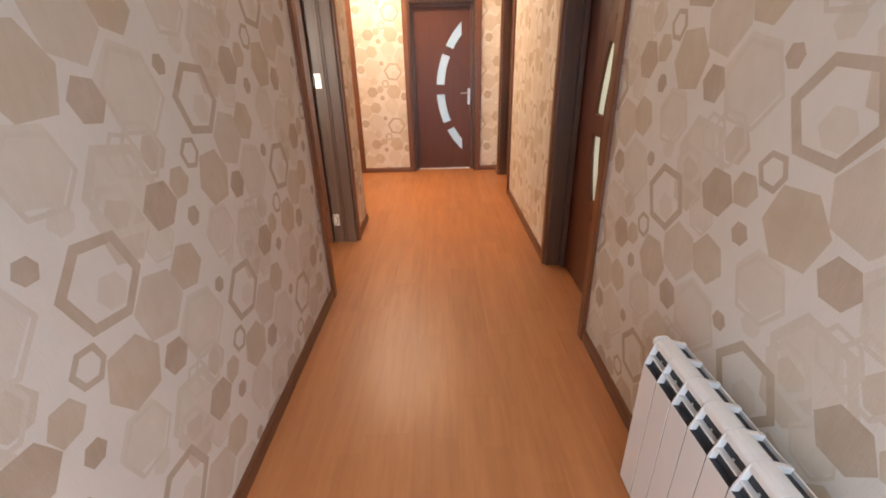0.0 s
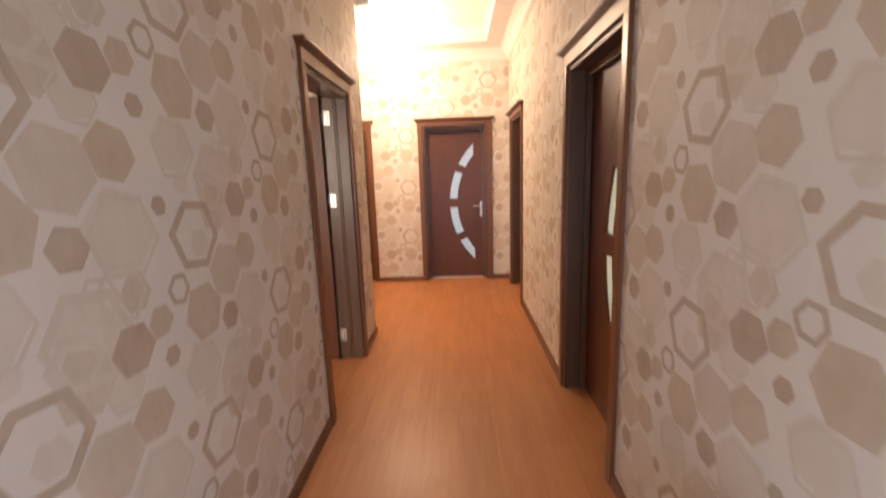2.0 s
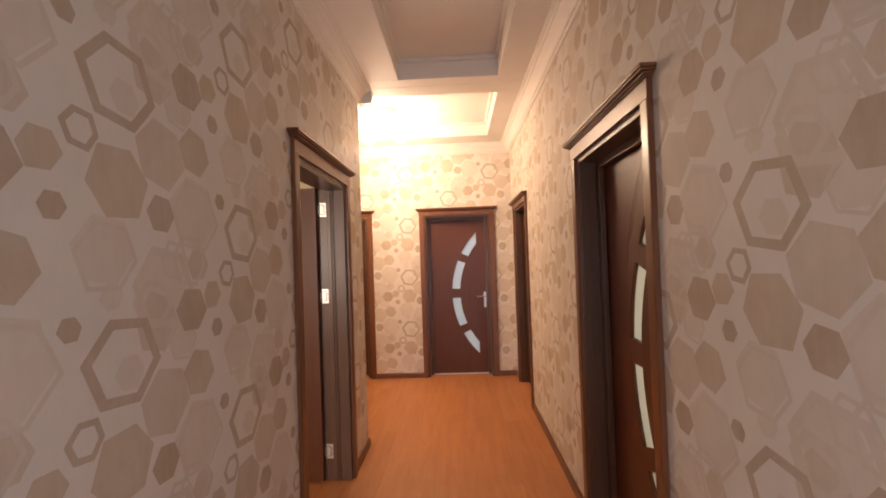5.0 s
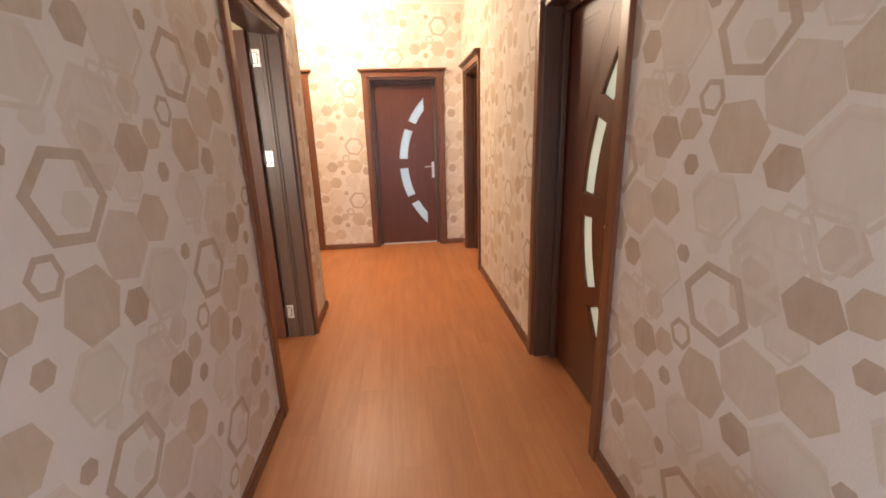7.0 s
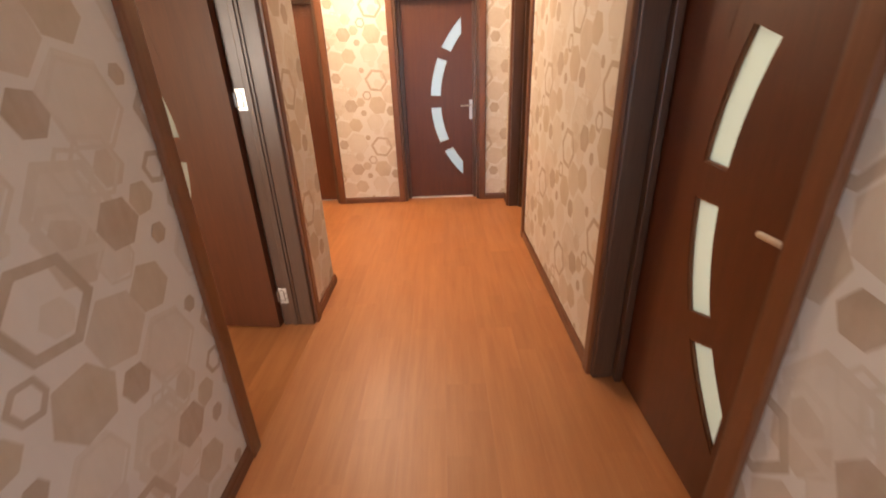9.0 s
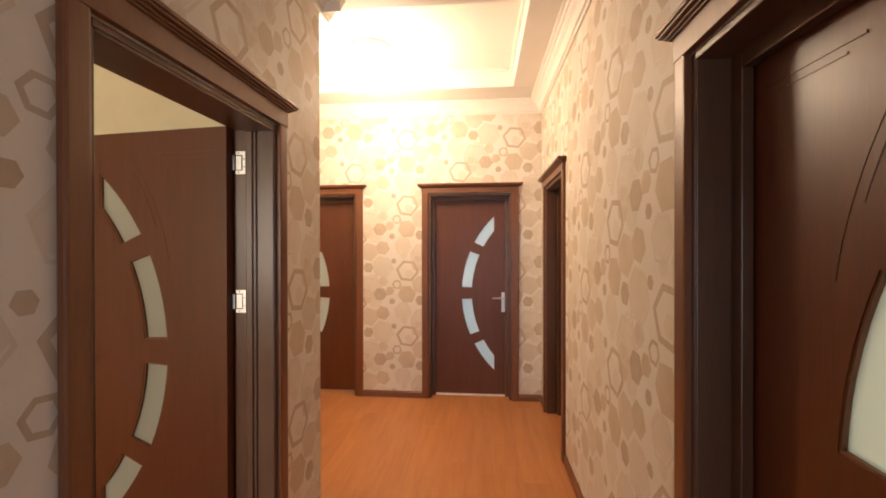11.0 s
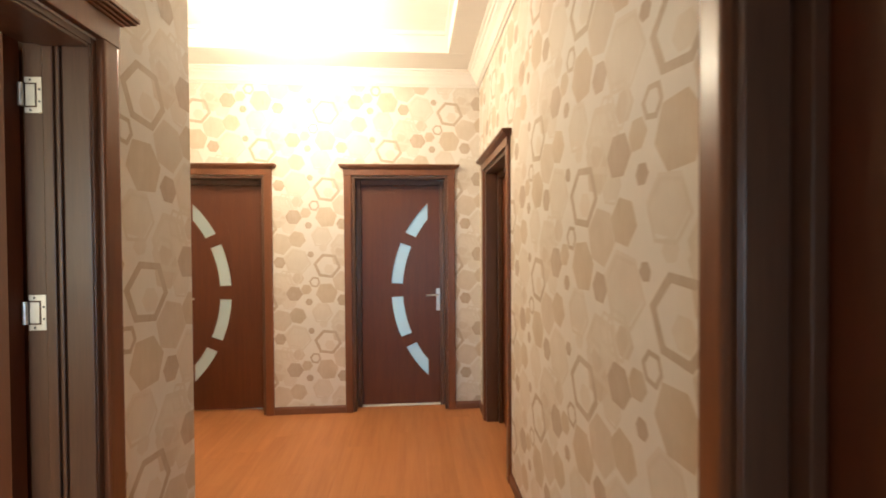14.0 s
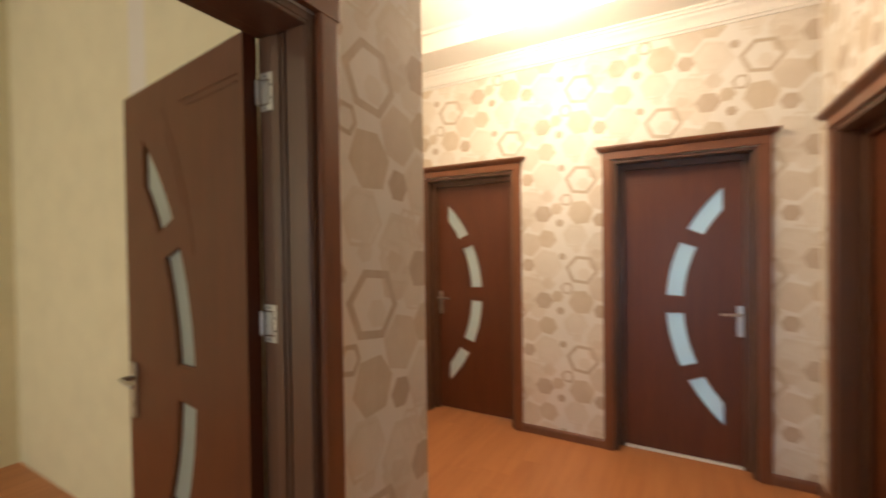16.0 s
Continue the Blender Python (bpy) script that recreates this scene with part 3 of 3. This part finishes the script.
def radiator_section(parent, y):
    """One cast section: front plate, back fins, open top grille. Local x out of the wall is negative."""
    w, h = 0.078, 0.56
    turn = Matrix(((0, 1, 0, 0), (-1, 0, 0, -0.001), (0, 0, 1, 0), (0, 0, 0, 1)))
    bm = bmesh.new()
    solid(bm, -0.147, -w - 0.0005, 0, -0.1455, -0.0015, h - 0.085)                # front plate
    solid(bm, -0.1448, -w - 0.002, 0.004, -0.120, 0, h - 0.088, 1)                # dark block, painted-in shade behind the joints
    # dark block, painted-in shade under the crown
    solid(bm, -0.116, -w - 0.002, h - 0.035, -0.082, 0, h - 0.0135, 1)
    solid(bm, -0.120, -w / 2 - 0.003, 0.01, -0.050, -w / 2 + 0.003, h - 0.05)     # web
    solid(bm, -0.044, -w + 0.001, 0, -0.040, -0.001, h - 0.020)                   # back plate
    # broad rounded crown
    prof = [(-0.126, h - 0.024), (-0.123, h - 0.010), (-0.116, h - 0.003), (-0.104, h), (-0.092, h), (-0.082, h - 0.002), (-0.076, h - 0.007), (-0.078, h - 0.013), (-0.092, h - 0.009), (-0.116, h - 0.013)]
    extrude_profile(bm, prof, 0.0002, w + 0.0008, turn)
    # dark blocks painting the shade inside the slots in front of and behind the crown, with thin cast fins and a rib
    # between sections
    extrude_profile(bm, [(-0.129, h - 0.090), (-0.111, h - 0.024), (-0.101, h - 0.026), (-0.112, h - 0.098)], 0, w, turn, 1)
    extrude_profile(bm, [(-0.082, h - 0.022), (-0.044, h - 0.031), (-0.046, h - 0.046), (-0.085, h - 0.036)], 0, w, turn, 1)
    x, z = -0.136, h - 0.054
    extrude_profile(bm, [(x - 0.001, z - 0.002), (x + 0.022, z - 0.006), (x + 0.022, z - 0.002), (x, z + 0.002)], 0.003, w - 0.003, turn)
    extrude_profile(bm, [(-0.147, h - 0.086), (-0.126, h - 0.014), (-0.094, h - 0.024), (-0.104, h - 0.098)], 0, 0.005, turn)
    extrude_profile(bm, [(-0.080, h - 0.005), (-0.040, h - 0.016), (-0.042, h - 0.050), (-0.086, h - 0.030)], 0, 0.012, turn)
    tube(bm, [(-0.095, 0, 0.06), (-0.095, -w, 0.06)], 0.022, 12)
    o = finish("section", bm, [M_ENAMEL, M_SHADE_SCREW], parent, bevel=0.001)
    o.location = (0, y, 0)
    return o


first = radiator_section(rad, 0.0)
for k in range(1, 11):
    o = new("section", first.data)
    o.parent = rad
    o.location = (0, -0.08 * k, 0)
    b = o.modifiers.new("bevel", 'BEVEL')
    b.width, b.segments, b.limit_method, b.angle_limit = 0.001, 2, 'ANGLE', radians(40)
bm = bmesh.new()
extrude_profile(bm, [(-0.127, 0.534), (-0.124, 0.549), (-0.117, 0.556), (-0.104, 0.5595), (-0.092, 0.5595), (-0.083, 0.557), (-0.080, 0.549), (-0.092, 0.546), (-0.116, 0.542)], 0.001, 0.016,
                Matrix(((0, 1, 0, 0), (1, 0, 0, 0), (0, 0, 1, 0), (0, 0, 0, 1))))
finish("end_cap", bm, M_ENAMEL, rad, bevel=0.003)
for y in (-0.12, -0.76):
    bm = bmesh.new()
    tube(bm, [(0.02, y, 0.46), (-0.09, y, 0.46)], 0.006)
    finish("bracket", bm, M_CHROME, rad)
for z in (0.465, 0.06):
    bm = bmesh.new()
    tube(bm, [(-0.085, -0.88, z), (-0.085, -0.95, z), (-0.05, -0.97, z), (0.02, -0.97, z)], 0.011)
    finish("pipe", bm, M_ENAMEL, rad)

# ---- windows ----


def window(name, m, w, h, label):
    """A white frame with two sashes in an opening; local x across, y through, origin at its lower left."""
    root = tagged(new(name), label=label, category="window", kind="structure")
    root.matrix_basis = m
    bm = bmesh.new()
    f = 0.06
    for a in ((0, 0, w, f), (0, h - f, w, h), (0, f, f, h - f), (w - f, f, w, h - f), (w / 2 - 0.04, f, w / 2 + 0.04, h - f)):
        solid(bm, a[0], 0.10, a[1], a[2], 0.16, a[3])
    finish("frame", bm, M_PVC, root, bevel=0.004)
    bm = bmesh.new()
    solid(bm, -0.03, -0.06, -0.025, w + 0.03, 0.10, 0.0)
    finish("sill", bm, M_PVC, root, bevel=0.004)


window("window_1", pose(1.05, YS, 0.04, 0, 0, 180), 1.1, 2.16, "white framed glazed door at the start of the corridor")
window("window_2", pose(-1.65, YS, 0.9, 0, 0, 180), 1.5, 1.4, "white framed window of a side room")
window("window_3", pose(EX, 3.6, 0.9, 0, 0, -90), 1.4, 1.4, "white framed window of a side room")
window("window_4", pose(EX, 5.8, 0.9, 0, 0, -90), 1.0, 1.4, "white framed window of a side room")
window("window_5", pose(-2.0, NY, 0.9), 1.2, 1.4, "white framed window of a side room")
window("window_6", pose(-0.15, NY, 0.9), 1.2, 1.4, "white framed window of a side room")
bm = bmesh.new()
bmesh.ops.create_grid(bm, x_segments=2, y_segments=2, size=600)
tagged(finish("ground", bm, M_GROUND, m=pose(0, 0, -0.6)), label="bare ground outside the house", category="ground", kind="structure")

# ---- printed hexagons of the wallpaper ----
PV = 0.66     # repeat of the print along the height; every second strip drops by half of it
RINGS = [(0, 0, 0.116), (-0.108, -0.140, 0.050)]
DARKS = [(0.252, 0.090, 0.070), (0.132, -0.300, 0.053), (-0.140, 0.098, 0.029), (0.377, 0.018, 0.032)]
MIDS = [(0.354, 0.126, 0.048), (0.281, -0.099, 0.073), (-0.008, -0.238, 0.095)]
SOFTS = [(0.136, -0.138, 0.100), (0.285, 0.222, 0.052), (0.110, 0.075, 0.082)]
PALES = [(0.274, -0.283, 0.108), (-0.050, -0.400, 0.086), (0.205, 0.020, 0.060), (-0.035, 0.155, 0.036), (0.016, -0.030, 0.046), (0.140, 0.170, 0.088)]
LOOPS = [(0.140, 0.160, 0.124, 0.78), (0.098, 0.125, 0.070, 0.72), (0.245, 0.235, 0.080, 0.84), (0.180, 0.235, 0.060, 0.80), (0.282, -0.298, 0.112, 0.88), (-0.042, -0.412, 0.092, 0.86), (0.208, 0.012, 0.066, 0.86)]


def clip(poly, u0, v0, u1, v1):
    for axis, lim, sign in ((0, u0, 1), (0, u1, -1), (1, v0, 1), (1, v1, -1)):
        out = []
        for i, p in enumerate(poly):
            q = poly[i - 1]
            a, b = sign * (q[axis] - lim), sign * (p[axis] - lim)
            if (a < 0) != (b < 0):
                s = a / (a - b)
                out.append((q[0] + s * (p[0] - q[0]), q[1] + s * (p[1] - q[1])))
            if b >= 0:
                out.append(p)
        poly = out
        if len(poly) < 3:
            return []
    return poly


def print_wall(parent, to_world, spans, ou, ov, PU=0.54):
    """The print on a wall: to_world(u, v, out) gives a point; spans are rectangles of bare wall; (ou, ov) places the repeat."""
    bm = bmesh.new()
    rng = random.Random(5)
    shapes = []
    for mat, items in ((1, PALES), (2, SOFTS), (6, LOOPS), (3, MIDS), (4, DARKS), (5, RINGS)):
        for item in items:
            shapes.append((mat, *item[:3], item[3] if mat == 6 else 0.76 if item[2] > 0.1 else 0.66, [rng.uniform(0.94, 1.05) for _ in range(6)], -8 if mat > 4 else rng.uniform(-14, 10)))
    lo_u, hi_u = min(s[0] for s in spans), max(s[2] for s in spans)
    for k, (mat, u, v, r, q, uneven, turn) in enumerate(shapes):
        out = 0.0003 + 0.000015 * k
        hexa = [(w * math.cos(radians(turn + 60 * i)), w * math.sin(radians(turn + 60 * i))) for i, w in enumerate(uneven)]
        for i in range(math.floor((lo_u - ou - u) / PU) - 1, math.ceil((hi_u - ou - u) / PU) + 2):
            for j in range(-4, 4):
                cu, cv = ou + u + PU * i, ov + v + PV * (j + 0.5 * (i % 2))
                polys = [[(cu + r * a, cv + r * b) for a, b in hexa]]
                if mat > 4:
                    polys = [[(cu + r * hexa[s][0], cv + r * hexa[s][1]), (cu + r * hexa[s - 5][0], cv + r * hexa[s - 5][1]),
                              (cu + q * r * hexa[s - 5][0], cv + q * r * hexa[s - 5][1]), (cu + q * r * hexa[s][0], cv + q * r * hexa[s][1])] for s in range(6)]
                for box in spans:
                    if cu + r < box[0] or cu - r > box[2] or cv + r < box[1] or cv - r > box[3]:
                        continue
                    for poly in polys:
                        cl = clip(poly, *box)
                        if cl:
                            bm.faces.new([bm.verts.new(to_world(a, b, out)) for a, b in cl]).material_index = mat - 1
    me = bpy.data.meshes.new("printed_hexagons")
    bm.to_mesh(me)
    bm.free()
    for x in (M_PALE, M_SOFT, M_MID, M_DARK, M_RING, M_OUTLINE):
        me.materials.append(x)
    o = new("printed_hexagons", me)
    o.parent = parent
    tagged(o, kind="stuff", label="overlapping brown and beige hexagons printed on the paper")


def bare(lo, hi, doors, s=1):
    """Rectangles of wall between and above the doors, in wall coordinates."""
    out, u = [], lo
    for a, b in sorted(doors):
        out += [(u, 0.05, a, CEIL - 0.1), (a, HEAD, b, CEIL - 0.1)]
        u = b
    return out + [(u, 0.05, hi, CEIL - 0.1)]


def neg(p):
    return (-p[1], -p[0])


print_wall(w_left, lambda u, v, o: (XL + o, u, v), bare(YS, YC, [L_DOOR]), 1.810, 1.312, 0.550)
print_wall(w_right, lambda u, v, o: (XR - o, -u, v), bare(-YE, -YS, [neg(R_DOOR), neg(R2_DOOR)]), -1.811, 0.965, 0.533)
print_wall(w_end, lambda u, v, o: (u, YE - o, v), bare(XW, XR, [E_DOOR, E2_DOOR]), -0.195, 1.280, 0.535)
print_wall(w_hall, lambda u, v, o: (-u, YC + o, v), bare(-(XL), -XW, []), 0.2, 1.2)
print_wall(w_west, lambda u, v, o: (XW + o, u, v), bare(YC, YE, []), 0.2, 1.2)
print_wall(w_back, lambda u, v, o: (-u, YS + o, v), [(-XR, 0.05, -1.05, CEIL - 0.1), (-1.05, 2.2, 0.05, CEIL - 0.1), (0.05, 0.05, -XL, CEIL - 0.1)], 0.2, 1.2)

# ---- floor ----
bm = bmesh.new()
solid(bm, WX, YS, -0.12, EX, NY, -0.009)
floor = tagged(finish("floor", bm, M_SUB), label="orange oak laminate boards laid along the corridor", category="floor", kind="structure")
boards = {}


def board(x0, x1, y0, y1):
    key = (round(x1 - x0, 3), round(y1 - y0, 3))
    if key not in boards:
        bm = bmesh.new()
        a, b = key[0] / 2 - 0.0001, key[1] / 2 - 0.0001
        solid(bm, -a, -b, -0.009, a, b, -0.0003)
        solid(bm, -a + 0.0007, -b + 0.0007, -0.0003, a - 0.0007, b - 0.0007, 0.0)
        me = bpy.data.meshes.new("plank")
        bm.to_mesh(me)
        bm.free()
        me.materials.append(M_FLOOR)
        boards[key] = me
    o = new("plank", boards[key])
    o.parent = floor
    o.location = ((x0 + x1) / 2, (y0 + y1) / 2, 0)


PW, PL = 0.192, 1.285
rng = random.Random(3)
xs = [WX + PW * i for i in range(int((EX - WX) / PW) + 2)]
for i, x in enumerate(xs):
    x1 = min(x + PW, EX)
    if x1 - x < 0.02:
        continue
    near = x1 > XW and x < XR + 0.3
    y = YS - rng.uniform(0, PL) if near else YS
    while y < NY:
        y1 = min(y + (PL if near else 3.6), NY)
        if y1 > YS:
            board(x, x1, max(y, YS), y1)
        y = y1
